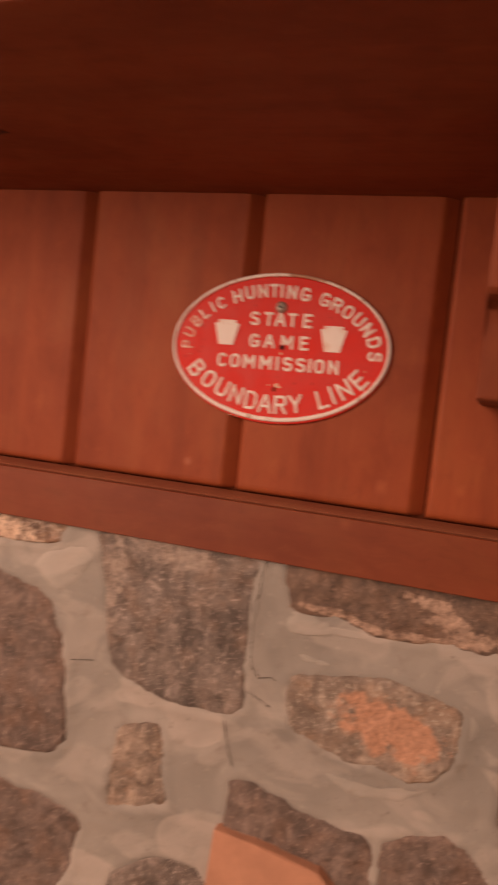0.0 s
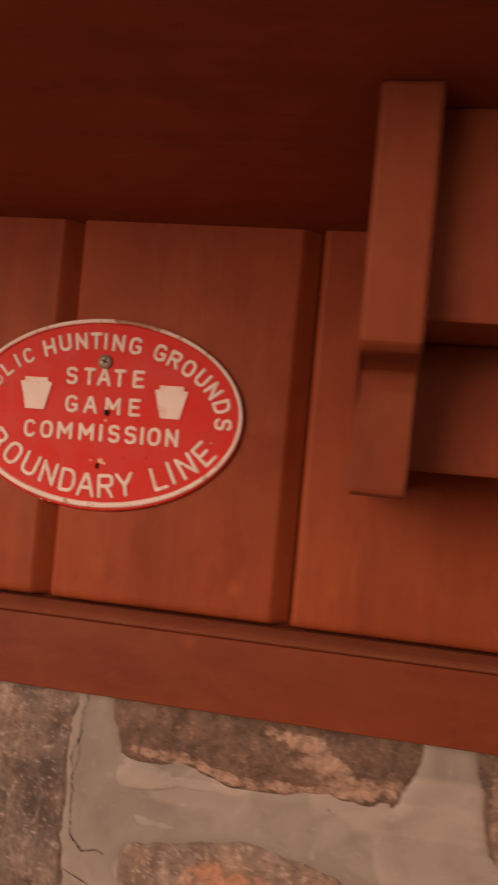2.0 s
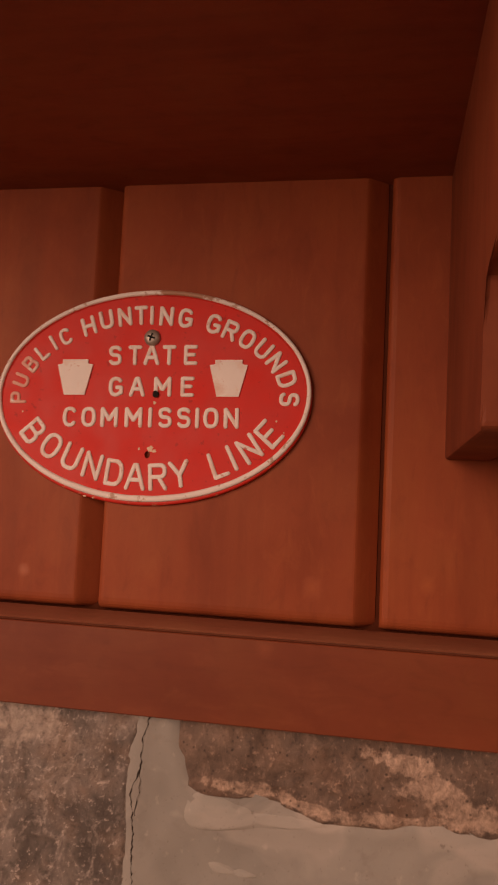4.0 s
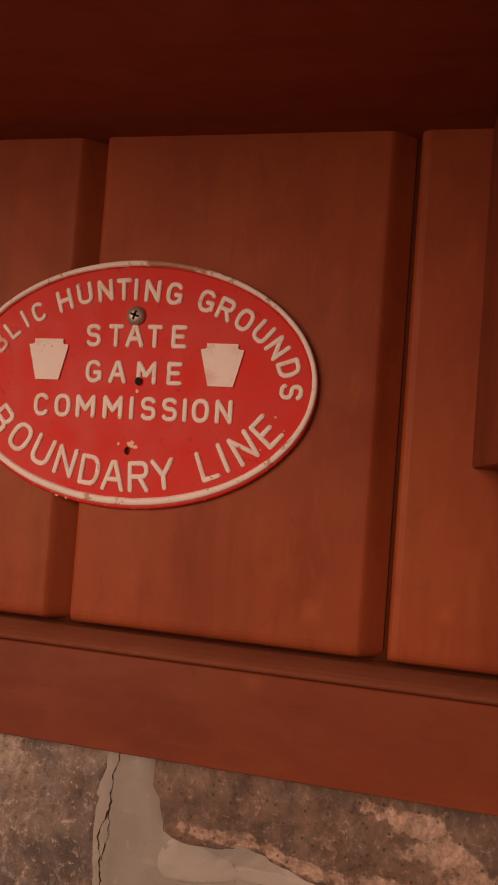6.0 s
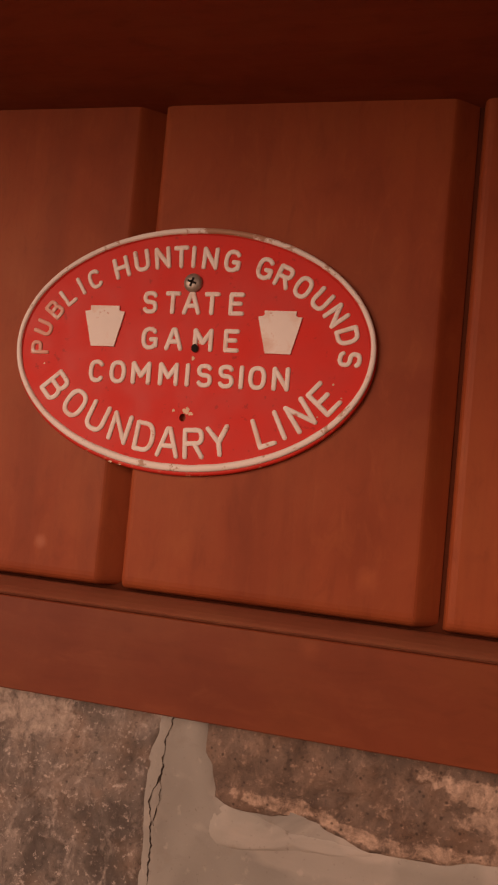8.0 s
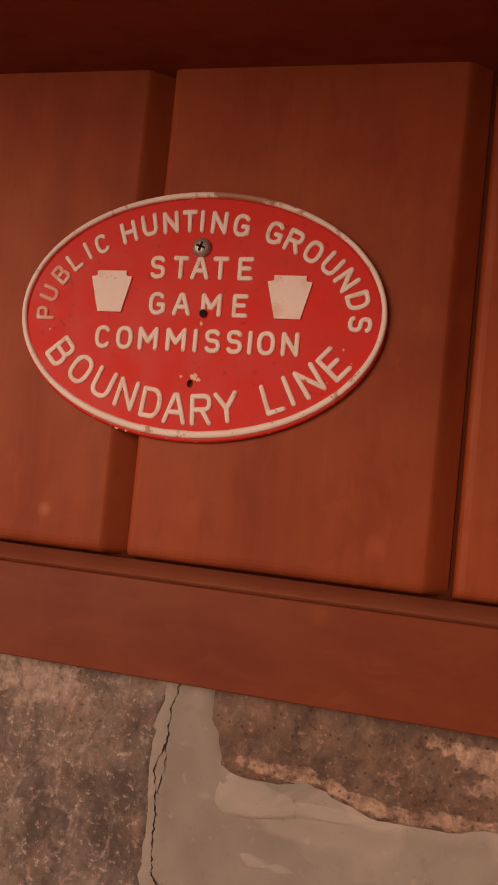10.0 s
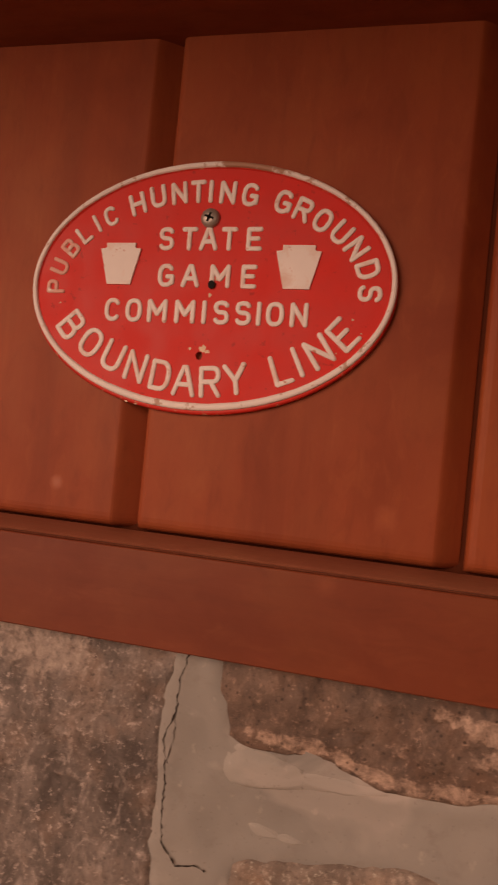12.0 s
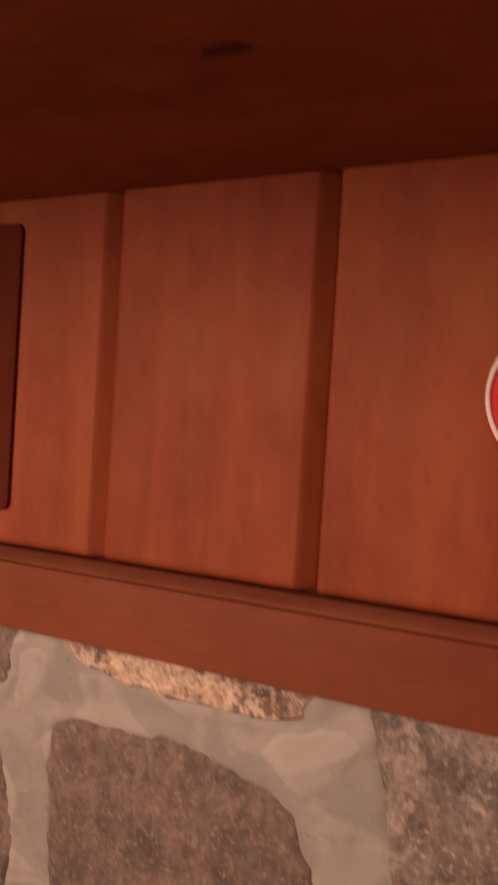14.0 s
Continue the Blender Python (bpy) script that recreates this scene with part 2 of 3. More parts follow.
granite = stone_material("granite_brown_grey", (0.50, 0.452, 0.412), (0.255, 0.226, 0.204), (0.112, 0.099, 0.091),
                         ((-0.085, 1.342, 0.055, 0.022, 20), (-0.118, 1.300, 0.010, 0.050, 5)), (0.44, 0.385, 0.335), wobble=3.2, specks=0.35)
dusky = stone_material("dusky_fieldstone", (0.37, 0.302, 0.262), (0.245, 0.196, 0.171), (0.130, 0.106, 0.095), specks=0.3)
rosy = stone_material("rosy_sandstone", (0.34, 0.25, 0.195), (0.205, 0.152, 0.120), (0.112, 0.084, 0.069),
                      ((0.060, 1.306, 0.020, 0.0035, 4), (0.095, 1.3005, 0.024, 0.0035, 11), (0.145, 1.300, 0.045, 0.0045, -2), (0.160, 1.311, 0.026, 0.008, 8),
                       (0.138, 1.326, 0.016, 0.005, 10), (0.193, 1.308, 0.009, 0.010, 0)), (0.56, 0.43, 0.34), wobble=3.6, specks=0.75)
flecked = stone_material("flecked_tan_stone", (0.62, 0.53, 0.44), (0.38, 0.32, 0.265), (0.17, 0.142, 0.12))
brown = stone_material("brown_fieldstone", (0.35, 0.28, 0.22), (0.18, 0.143, 0.113), (0.09, 0.072, 0.06),
                       ((0.262, 1.272, 0.018, 0.008, 20), (0.250, 1.300, 0.005, 0.03, 0)), (0.48, 0.40, 0.32), wobble=3.0)
pale = stone_material("pale_tan_stone", (0.86, 0.72, 0.58), (0.50, 0.37, 0.275), (0.13, 0.090, 0.068), ((-0.25, 1.325, 0.08, 0.012, 2),), (0.82, 0.66, 0.52), wobble=3.0, specks=0.8)
orange_faced = stone_material("orange_faced_stone", (0.64, 0.57, 0.49), (0.42, 0.365, 0.31), (0.22, 0.188, 0.16),
                              ((0.122, 1.229, 0.044, 0.022, 12),), (0.58, 0.350, 0.240), broken_up=False)
brick_red = plain_material("terracotta_brick", (0.60, 0.33, 0.22), 0.85, scale=60.0)
sign_red = paint_material("red_enamel", (0.66, 0.026, 0.017), (0.40, 0.018, 0.012), -0.01, 0.50)
edge_red = paint_material("chipped_red_edge", (0.60, 0.028, 0.018), (0.62, 0.34, 0.20), 0.02, 0.5, 70.0)
sign_white = paint_material("aged_white_enamel", (0.87, 0.85, 0.82), (0.50, 0.20, 0.13), -0.03, 0.45, 40.0,
                            rubbed=((-0.076, 0.006, 0.012, 0.022, 0), (0.72, 0.42, 0.35)), faded=(0.74, 0.56, 0.48))
steel = plain_material("dull_steel", (0.40, 0.37, 0.33), 0.42, 0.55, 120.0)
rim_white = paint_material("worn_white_rim", (0.87, 0.85, 0.82), (0.45, 0.28, 0.19), 0.02, 0.45, 30.0,
                           rubbed=((0.024, 0.0575, 0.022, 0.006, 0), (0.42, 0.25, 0.17)))
bare_tin = plain_material("bare_tin", (0.55, 0.42, 0.30), 0.5, 0.3, 200.0)
slot_dark = plain_material("screw_recess", (0.008, 0.006, 0.005), 0.9)
crack_dark = plain_material("crack_shadow", (0.03, 0.022, 0.018), 0.95)
plaster = plain_material("warm_plaster", (0.72, 0.64, 0.54))
floor_wood = wood_material("floor_boards", (0.50, 0.33, 0.19), (0.38, 0.23, 0.13), "x")


# ---- building helpers ----
def mesh_from(name, bm, material, smooth=False):
    me = bpy.data.meshes.new(name)
    bmesh.ops.recalc_face_normals(bm, faces=bm.faces)
    bm.to_mesh(me)
    bm.free()
    me.materials.append(material)
    if smooth:
        for p in me.polygons:
            p.use_smooth = True
    return me


def part(name, bm, material, parent=None, label="", smooth=False):
    ob = new(name, mesh_from(name, bm, material, smooth))
    ob.parent = parent
    return tagged(ob, label)


def box(x0, x1, y0, y1, z0, z1, bevel=0.0, segments=2):
    bm = bmesh.new()
    bmesh.ops.create_cube(bm, size=1.0)
    for v in bm.verts:
        v.co = Vector((x0 if v.co.x < 0 else x1, y0 if v.co.y < 0 else y1, z0 if v.co.z < 0 else z1))
    if bevel:
        bmesh.ops.bevel(bm, geom=list(bm.edges), offset=bevel, segments=segments, affect="EDGES", profile=0.6)
    return bm


def prism(outline, axis, a, b, bevel=0.0):
    """An outline of pairs, drawn out along axis from a to b. axis x: pairs are (y, z); axis z: (x, y); axis y: (x, z)."""
    def at(p, w):
        return {"x": (w, p[0], p[1]), "y": (p[0], w, p[1]), "z": (p[0], p[1], w)}[axis]
    bm = bmesh.new()
    lo = [bm.verts.new(at(p, a)) for p in outline]
    hi = [bm.verts.new(at(p, b)) for p in outline]
    bm.faces.new(lo)
    bm.faces.new(hi[::-1])
    n = len(outline)
    for i in range(n):
        bm.faces.new((lo[i], hi[i], hi[(i + 1) % n], lo[(i + 1) % n]))
    if bevel:
        bmesh.ops.bevel(bm, geom=list(bm.edges), offset=bevel, segments=2, affect="EDGES", profile=0.6)
    return bm


# ---- the fieldstone wall ----
FACE = -0.014  # mean face of the mortar


def rounded(points, jitter, seed, per=12):
    """A closed smooth outline through the corners, a little uneven."""
    n, out = len(points), []
    for i in range(n):
        p0, p1, p2, p3 = (Vector(points[(i + k - 1) % n]) for k in range(4))
        for s in range(per):
            t = s / per
            q = 0.5 * (2 * p1 + (p2 - p0) * t + (2 * p0 - 5 * p1 + 4 * p2 - p3) * t * t + (3 * p1 - p0 - 3 * p2 + p3) * t ** 3)
            straight = p1.lerp(p2, t)
            q = straight.lerp(q, 0.55)
            w = Vector((q.x, seed * 1.7, q.y))
            out.append(q + Vector((noise.noise(w * 45) * 2.2 + noise.noise(w * 140), noise.noise(w * 45 + Vector((9, 9, 9))) * 2.2 + noise.noise(w * 140 + Vector((5, 5, 5))))) * jitter)
    return out


STONES = [
    # name, corners (x, z), rise over the mortar, material, label
    ("stone", [(-0.131, 1.352), (0.007, 1.352), (0.005, 1.330), (0.003, 1.285), (0.004, 1.255), (0.005, 1.219), (-0.010, 1.205), (-0.072, 1.207), (-0.113, 1.230), (-0.125, 1.282)], 0.004, granite),
    ("stone", [(0.037, 1.352), (0.203, 1.352), (0.199, 1.300), (0.184, 1.296), (0.148, 1.297), (0.112, 1.293), (0.076, 1.302), (0.034, 1.304)], 0.004, rosy),
    ("stone", [(0.042, 1.250), (0.079, 1.259), (0.130, 1.262), (0.169, 1.251), (0.165, 1.207), (0.138, 1.193), (0.091, 1.197), (0.044, 1.211)], 0.005, orange_faced),
    ("stone", [(-0.341, 1.278), (-0.262, 1.289), (-0.215, 1.283), (-0.176, 1.268), (-0.160, 1.230), (-0.150, 1.153), (-0.183, 1.132), (-0.300, 1.128), (-0.336, 1.170)], 0.005, dusky),
    ("stone", [(-0.343, 1.352), (-0.166, 1.352), (-0.172, 1.328), (-0.180, 1.319), (-0.256, 1.314), (-0.328, 1.323)], 0.007, pale),
    ("stone", [(-0.480, 1.352), (-0.373, 1.352), (-0.376, 1.318), (-0.388, 1.296), (-0.470, 1.290)], 0.004, dusky),
    ("stone", [(-0.480, 1.255), (-0.384, 1.252), (-0.370, 1.190), (-0.382, 1.120), (-0.470, 1.130)], 0.004, dusky),
    ("stone", [(-0.098, 1.174), (-0.066, 1.186), (-0.055, 1.150), (-0.053, 1.120), (-0.105, 1.106), (-0.104, 1.140)], 0.004, flecked),
    ("stone", [(-0.240, 1.094), (-0.180, 1.098), (-0.144, 1.093), (-0.126, 1.078), (-0.150, 1.012), (-0.240, 0.990)], 0.005, dusky),
    ("stone", [(-0.094, 1.047), (-0.059, 1.074), (-0.018, 1.077), (-0.004, 1.055), (-0.010, 0.990), (-0.100, 0.995)], 0.004, granite),
    ("stone", [(0.000, 1.153), (0.017, 1.161), (0.065, 1.146), (0.110, 1.142), (0.121, 1.123), (0.118, 1.050), (0.010, 1.045), (0.002, 1.110)], 0.006, dusky),
    ("stone", [(0.126, 1.142), (0.163, 1.157), (0.187, 1.154), (0.202, 1.133), (0.205, 1.070), (0.130, 1.065)], 0.005, dusky),
    ("stone", [(0.240, 1.352), (0.380, 1.352), (0.385, 1.262), (0.300, 1.262), (0.272, 1.264), (0.245, 1.280)], 0.003, brown),
    ("stone", [(0.203, 1.226), (0.215, 1.241), (0.236, 1.237), (0.256, 1.233), (0.266, 1.200), (0.260, 1.170), (0.217, 1.165), (0.200, 1.181)], 0.003, flecked),
]
OUTLINES = [rounded(corners, 0.0017, 11 + i) for i, (_, corners, _, _) in enumerate(STONES)]


def inside_depth(x, z, outline):
    """Signed distance to an outline: positive inside."""
    pts = np.array([(p.x, p.y) for p in outline])
    q = np.roll(pts, -1, axis=0)
    best = np.full(x.shape, 1e9)
    within = np.zeros(x.shape, bool)
    for (ax, az), (bx, bz) in zip(pts, q):
        dx, dz = bx - ax, bz - az
        t = np.clip(((x - ax) * dx + (z - az) * dz) / (dx * dx + dz * dz + 1e-12), 0, 1)
        best = np.minimum(best, np.hypot(x - ax - t * dx, z - az - t * dz))
        cross = (az > z) != (bz > z)
        within ^= cross & (x < dx * (z - az) / (dz if abs(dz) > 1e-9 else 1e-9) + ax)
    return np.where(within, best, -best)


def mortar_relief(x, z):
    p = Vector((x * 14, 3.1, z * 14))
    stroke = Vector((x * 16 + z * 8, 8.2, z * 30 - x * 12))
    ridge = 1.0 - abs(noise.noise(stroke)) * 2.2
    smear = min(1.0, max(0.0, (noise.noise(Vector((x * 11 - z * 5, 1.7, z * 15 + x * 5))) - 0.10) / 0.12))
    return -0.0010 * smear + 0.0022 * noise.noise(p) + 0.0010 * noise.noise(p * 3.1) + 0.0002 * noise.noise(p * 11.0) - 0.0008 * max(0.0, ridge) ** 2


def build_mortar():
    xs = np.concatenate([np.linspace(-2.0, -0.52, 8)[:-1], np.arange(-0.52, 0.4601, 0.0024), np.linspace(0.46, 2.0, 8)[1:]])
    zs = np.concatenate([np.linspace(0.0, 0.96, 6)[:-1], np.arange(0.96, 1.3701, 0.0024)])
    gx, gz = np.meshgrid(xs, zs)
    sink = np.full(gx.shape, -1.0)
    for outline in OUTLINES:
        sink = np.maximum(sink, inside_depth(gx, gz, outline))
    relief = np.array([mortar_relief(x, z) for x, z in zip(gx.ravel(), gz.ravel())]).reshape(gx.shape)
    lip = 0.0010 * np.exp(-((sink + 0.004) / 0.004) ** 2)
    y = FACE + relief - lip + np.clip((sink - 0.0022) * 3.5, 0, 0.010)
    rows, cols = gx.shape
    verts = np.stack([gx, y, gz], -1).reshape(-1, 3).tolist()
    faces = [(r * cols + c, r * cols + c + 1, (r + 1) * cols + c + 1, (r + 1) * cols + c) for r in range(rows - 1) for c in range(cols - 1)]
    me = bpy.data.meshes.new("wall_north")
    me.from_pydata(verts, [], faces)
    for p in me.polygons:
        p.use_smooth = True
    me.materials.append(mortar)
    return me


wall_north = tagged(new("wall_north", build_mortar()), "fieldstone wall with broad smeared grey mortar joints", "wall", kind="structure")
part("wall_core", box(-2.0, 2.0, 0.02, 0.30, 0.0, 2.4), plaster, wall_north)


def build_stone(name, outline, rise, material, seed):
    rng = random.Random(seed)
    cx = (min(p.x for p in outline) + max(p.x for p in outline)) / 2
    cz = (min(p.y for p in outline) + max(p.y for p in outline)) / 2
    shift = Vector((rng.uniform(0, 50), rng.uniform(0, 50), rng.uniform(0, 50)))
    rings, n = 26, len(outline)
    bm = bmesh.new()
    loops = []
    for k in range(rings):
        s = k / rings
        loop = []
        for p in outline:
            far = math.hypot(p.x - cx, p.y - cz)
            grow = 1 + 0.0042 / far
            x, z = cx + (p.x - cx) * grow * (1 - s), cz + (p.y - cz) * grow * (1 - s)
            edge = min(1.0, s * far / 0.0045)
            q = Vector((x, 0, z)) * 30 + shift
            bumps = 0.0030 * noise.noise(q) + 0.0016 * noise.noise(q * 3.3) + 0.0010 * noise.noise(q * 9.0)
            y = FACE + 0.005 * (1 - edge) - (rise * 0.45 + bumps) * edge
            loop.append(bm.verts.new((x, y, z)))
        loops.append(loop)
    for a, b in zip(loops, loops[1:]):
        for i in range(n):
            bm.faces.new((a[i], a[(i + 1) % n], b[(i + 1) % n], b[i]))
    mid = bm.verts.new((cx, FACE - rise * 0.45, cz))
    for i in range(n):
        bm.faces.new((loops[-1][i], loops[-1][(i + 1) % n], mid))
    part(name, bm, material, wall_north, smooth=True)


for i, (stone_name, corners, rise, stone_mat) in enumerate(STONES):
    build_stone(stone_name, OUTLINES[i], rise, stone_mat, 40 + i)

def build_smear(corners, seed, thick):
    """A thin slap of lighter mortar left by the trowel, with a crisp edge."""
    outline = rounded(corners, 0.0010, seed)
    cx = (min(p.x for p in outline) + max(p.x for p in outline)) / 2
    cz = (min(p.y for p in outline) + max(p.y for p in outline)) / 2
    bm = bmesh.new()
    loops = []
    for k in range(9):
        s = k / 9
        loop = []
        for p in outline:
            x, z = cx + (p.x - cx) * (1 - s), cz + (p.y - cz) * (1 - s)
            deep = min(1.0, s * math.hypot(p.x - cx, p.y - cz) / 0.0050)
            loop.append(bm.verts.new((x, FACE + mortar_relief(x, z) - 0.0004 - thick * deep + 0.0010 * (1 - deep), z)))
        loops.append(loop)
    n = len(outline)
    for a, b in zip(loops, loops[1:]):
        for i in range(n):
            bm.faces.new((a[i], a[(i + 1) % n], b[(i + 1) % n], b[i]))
    bm.faces.new(loops[-1])
    part("mortar_smear", bm, mortar_light, wall_north, "lighter smear of trowelled mortar", smooth=True)


build_smear([(0.030, 1.297), (0.036, 1.3015), (0.062, 1.300), (0.108, 1.2925), (0.088, 1.2875), (0.060, 1.2835), (0.036, 1.283)], 71, 0.0006)
build_smear([(0.0447, 1.2690), (0.0646, 1.2690), (0.0761, 1.2650), (0.0655, 1.2613), (0.0494, 1.2633)], 72, 0.0004)
build_smear([(-0.1967, 1.297), (-0.187, 1.310), (-0.1697, 1.3185), (-0.145, 1.322), (-0.1345, 1.314), (-0.150, 1.290), (-0.162, 1.279), (-0.1730, 1.279), (-0.187, 1.289)], 73, 0.0007)
build_smear([(0.166, 1.261), (0.179, 1.254), (0.186, 1.241), (0.178, 1.228), (0.173, 1.240)], 74, 0.0003)
build_smear([(0.0746, 1.183), (0.106, 1.180), (0.136, 1.182), (0.163, 1.1955), (0.137, 1.1745), (0.100, 1.168)], 75, 0.0003)
build_smear([(-0.377, 1.294), (-0.371, 1.325), (-0.347, 1.327), (-0.347, 1.301), (-0.360, 1.285), (-0.372, 1.280)], 76, 0.0003)

# A broken terracotta brick set proud in the wall, over the dark stone.
brick = prism([(-0.004, 1.120), (0.030, 1.118), (0.082, 1.110), (0.094, 1.100), (0.090, 1.040), (-0.008, 1.045)], "y", -0.027, -0.010, 0.002)
part("brick", brick, brick_red, wall_north, "orange terracotta brick set proud of the mortar")


def crack(points, width, seed):
    """A hairline crack: a narrow jagged sunk strip that follows the mortar."""
    rng = random.Random(seed)
    bm = bmesh.new()
    previous = None
    for (ax, az), (bx, bz) in zip(points, points[1:]):
        steps = max(2, int(math.hypot(bx - ax, bz - az) / 0.0016))
        for k in range(steps):
            t = k / steps
            x, z = ax + (bx - ax) * t + rng.uniform(-1, 1) * 0.0005, az + (bz - az) * t
            w = width * rng.uniform(0.2, 2.0)
            side = Vector((bz - az, ax - bx)).normalized() * w
            y = FACE + mortar_relief(x, z) - 0.0011
            now = [bm.verts.new((x - side.x, y, z - side.y)), bm.verts.new((x + side.x, y, z + side.y))]
            if previous:
                bm.faces.new((previous[0], previous[1], now[1], now[0]))
            previous = now
    part("crack", bm, crack_dark, wall_north, "thin dark crack in the mortar")


crack([(0.0142, 1.339), (0.0105, 1.324), (0.0102, 1.310), (0.0072, 1.303), (0.0058, 1.297), (0.0078, 1.281), (0.0077, 1.265), (0.0088, 1.252), (0.0165, 1.2435), (0.0250, 1.2460), (0.0320, 1.2440)], 0.00022, 5)
crack([(0.0102, 1.310), (0.0103, 1.299), (0.0088, 1.292), (0.0080, 1.285)], 0.00013, 9)
crack([(-0.008, 1.203), (-0.004, 1.185), (0.003, 1.165)], 0.00022, 6)
crack([(0.006, 1.232), (0.020, 1.226), (0.030, 1.222)], 0.0002, 7)
crack([(-0.150, 1.222), (-0.128, 1.226)], 0.0002, 8)

# ---- wooden panelling above the stone ----
SOFFIT, LEDGE = 1.6215, 1.3854
panelling = tagged(new("wall_panelling", mesh_from("wall_panelling", box(-2.0, 2.0, 0.009, 0.02, 1.36, SOFFIT + 0.01), gap_dark)),
                   "upright red-stained wooden boards with V-grooves", "panelling", kind="structure")
GROOVES = [0.1250 + 0.1495 * k + 0.0015 * math.sin(k * 2.1) for k in range(-12, 12)]
GROOVES[9:14] = [-0.3225, -0.1765, -0.0262, 0.1250, 0.2755]


def build_board(x0, x1):
    """One board from groove to groove: broad flat chamfer at one edge, rounded nose at the other."""
    outline = [(x0 + 0.0006, 0.012), (x0 + 0.0006, 0.0040), (x0 + 0.0011, 0.0021), (x0 + 0.0020, 0.0009), (x0 + 0.0032, 0.0003), (x0 + 0.0048, 0.0),
               (x1 - 0.0136, 0.0), (x1 - 0.0125, 0.0001), (x1 - 0.0115, 0.0005), (x1 - 0.0104, 0.0012), (x1 - 0.0093, 0.0020), (x1 - 0.0022, 0.0078), (x1 - 0.0015, 0.0084), (x1 - 0.0015, 0.012)]
    bm = bmesh.new()
    loops = []
    for z, back in ((LEDGE - 0.0004, 0.0050), (LEDGE, 0.0034), (LEDGE + 0.0006, 0.0022), (LEDGE + 0.0014, 0.0013), (LEDGE + 0.0025, 0.0006), (LEDGE + 0.0040, 0.0002), (LEDGE + 0.0060, 0.0), (SOFFIT + 0.004, 0.0)):
        loops.append([bm.verts.new((x, min(0.012, y + back), z)) for x, y in outline])
    n = len(outline)
    for lo, hi in zip(loops, loops[1:]):
        for i in range(n):
            bm.faces.new((lo[i], hi[i], hi[(i + 1) % n], lo[(i + 1) % n]))
    bm.faces.new(loops[0])
    bm.faces.new(loops[-1][::-1])
    return bm


for x0, x1 in zip(GROOVES, GROOVES[1:]):
    part("board", build_board(x0, x1), wood_v, panelling)




# Rail between boards and stone: a flat face with a rounded moulding along its top, a quirk between them.
rail = [(0.0088, LEDGE - 0.0056), (-0.0240, LEDGE - 0.0056), (-0.0244, LEDGE - 0.0060),
        (-0.0246, 1.3386), (-0.0240, 1.3380), (0.0088, 1.3380)]
trim = tagged(part("trim", prism(rail, "x", -2.0, 2.0), wood_x), "red-stained wooden rail with a rounded moulding on top", "trim", kind="structure")
nose = [(0.0088, LEDGE - 0.0024), (0.0010, LEDGE - 0.0022), (-0.0015, LEDGE - 0.0018), (-0.0042, LEDGE - 0.0006), (-0.0070, LEDGE + 0.0002), (-0.0100, LEDGE),
        (-0.0150, LEDGE - 0.0009), (-0.0195, LEDGE - 0.0021), (-0.0222, LEDGE - 0.0032), (-0.0233, LEDGE - 0.0040), (-0.0230, LEDGE - 0.0046), (-0.0216, LEDGE - 0.0050), (-0.0212, LEDGE - 0.0056), (0.0088, LEDGE - 0.0056)]
part("moulding", prism(nose, "x", -2.0, 2.0), wood_ledge, trim, "browner rounded moulding along the top of the rail")

# ---- mantel shelf and its stepped bracket ----
mantel = tagged(new("mantel_shelf"), "thick dark red wooden mantel shelf in its own shade", "mantel")
mantel.location = (0.0, 0.0, SOFFIT)
part("shelf_board", box(-1.6, 1.6, -0.2870, 0.018, 0.0, 0.045, 0.002), wood_shelf, mantel)
knot = bmesh.new()
ringed = [knot.verts.new((-0.1765 + 0.011 * math.cos(k * 0.4488) * (1 + 0.2 * math.sin(k * 2.3)), -0.137 + 0.004 * math.sin(k * 0.4488), -0.0004)) for k in range(14)]
knot.faces.new(ringed)
part("knot", knot, wood_knot, mantel, "dark knot in the wood")


def side_profile(front):
    pts = [(0.0, SOFFIT), (-front, SOFFIT), (-front, 1.5285), (-front + 0.004, 1.5255), (-front + 0.022, 1.5250), (-front + 0.0285, 1.5220)]
    for k in range(1, 7):
        t = k / 6
        pts.append((-front + 0.0300 + 0.0035 * math.sin(t * math.pi * 0.5), 1.5220 - 0.048 * t))
    return pts + [(-front + 0.036, 1.4725), (0.0, 1.4725)]


bracket = tagged(new("corbel_bracket"), "stepped red-stained wooden corbel bracket under the mantel", "bracket")
for x0 in (0.1558, 0.3615):
    part("side_plate", prism(side_profile(0.175), "x", x0, x0 + 0.0222, 0.0016), wood_bracket, bracket)
part("upper_block", box(0.1781, 0.3614, -0.156, -0.0003, 1.5405, SOFFIT - 0.0003, 0.0015), wood_bracket, bracket)
part("lower_block", box(0.1781, 0.3614, -0.108, -0.0003, 1.4842, 1.5403, 0.0015), wood_bracket, bracket)

# A thin dark upright slab with rounded corners, laid flat on the boards.
corners = []
for cx, cz, a0 in ((-0.407, 1.600, 0), (-0.464, 1.600, 90), (-0.464, 1.415, 180), (-0.407, 1.415, 270)):
    corners += [(cx + 0.006 * math.cos(radians(a0 + 22.5 * k)), cz + 0.006 * math.sin(radians(a0 + 22.5 * k))) for k in range(5)]
block = prism(corners, "y", -0.0030, 0.0004, 0.0012)
tagged(part("wooden_block", block, slab_dark), "dark upright slab with rounded corners, flat on the boards", "block")

# ---- the oval sign ----
SIGN = Matrix.Translation((-0.0018, 0.0, 1.5009)) @ Matrix.Rotation(-radians(1.9), 4, "Y")
sign = tagged(new("oval_sign"), "red oval embossed metal sign with white lettering, screwed on", "sign")
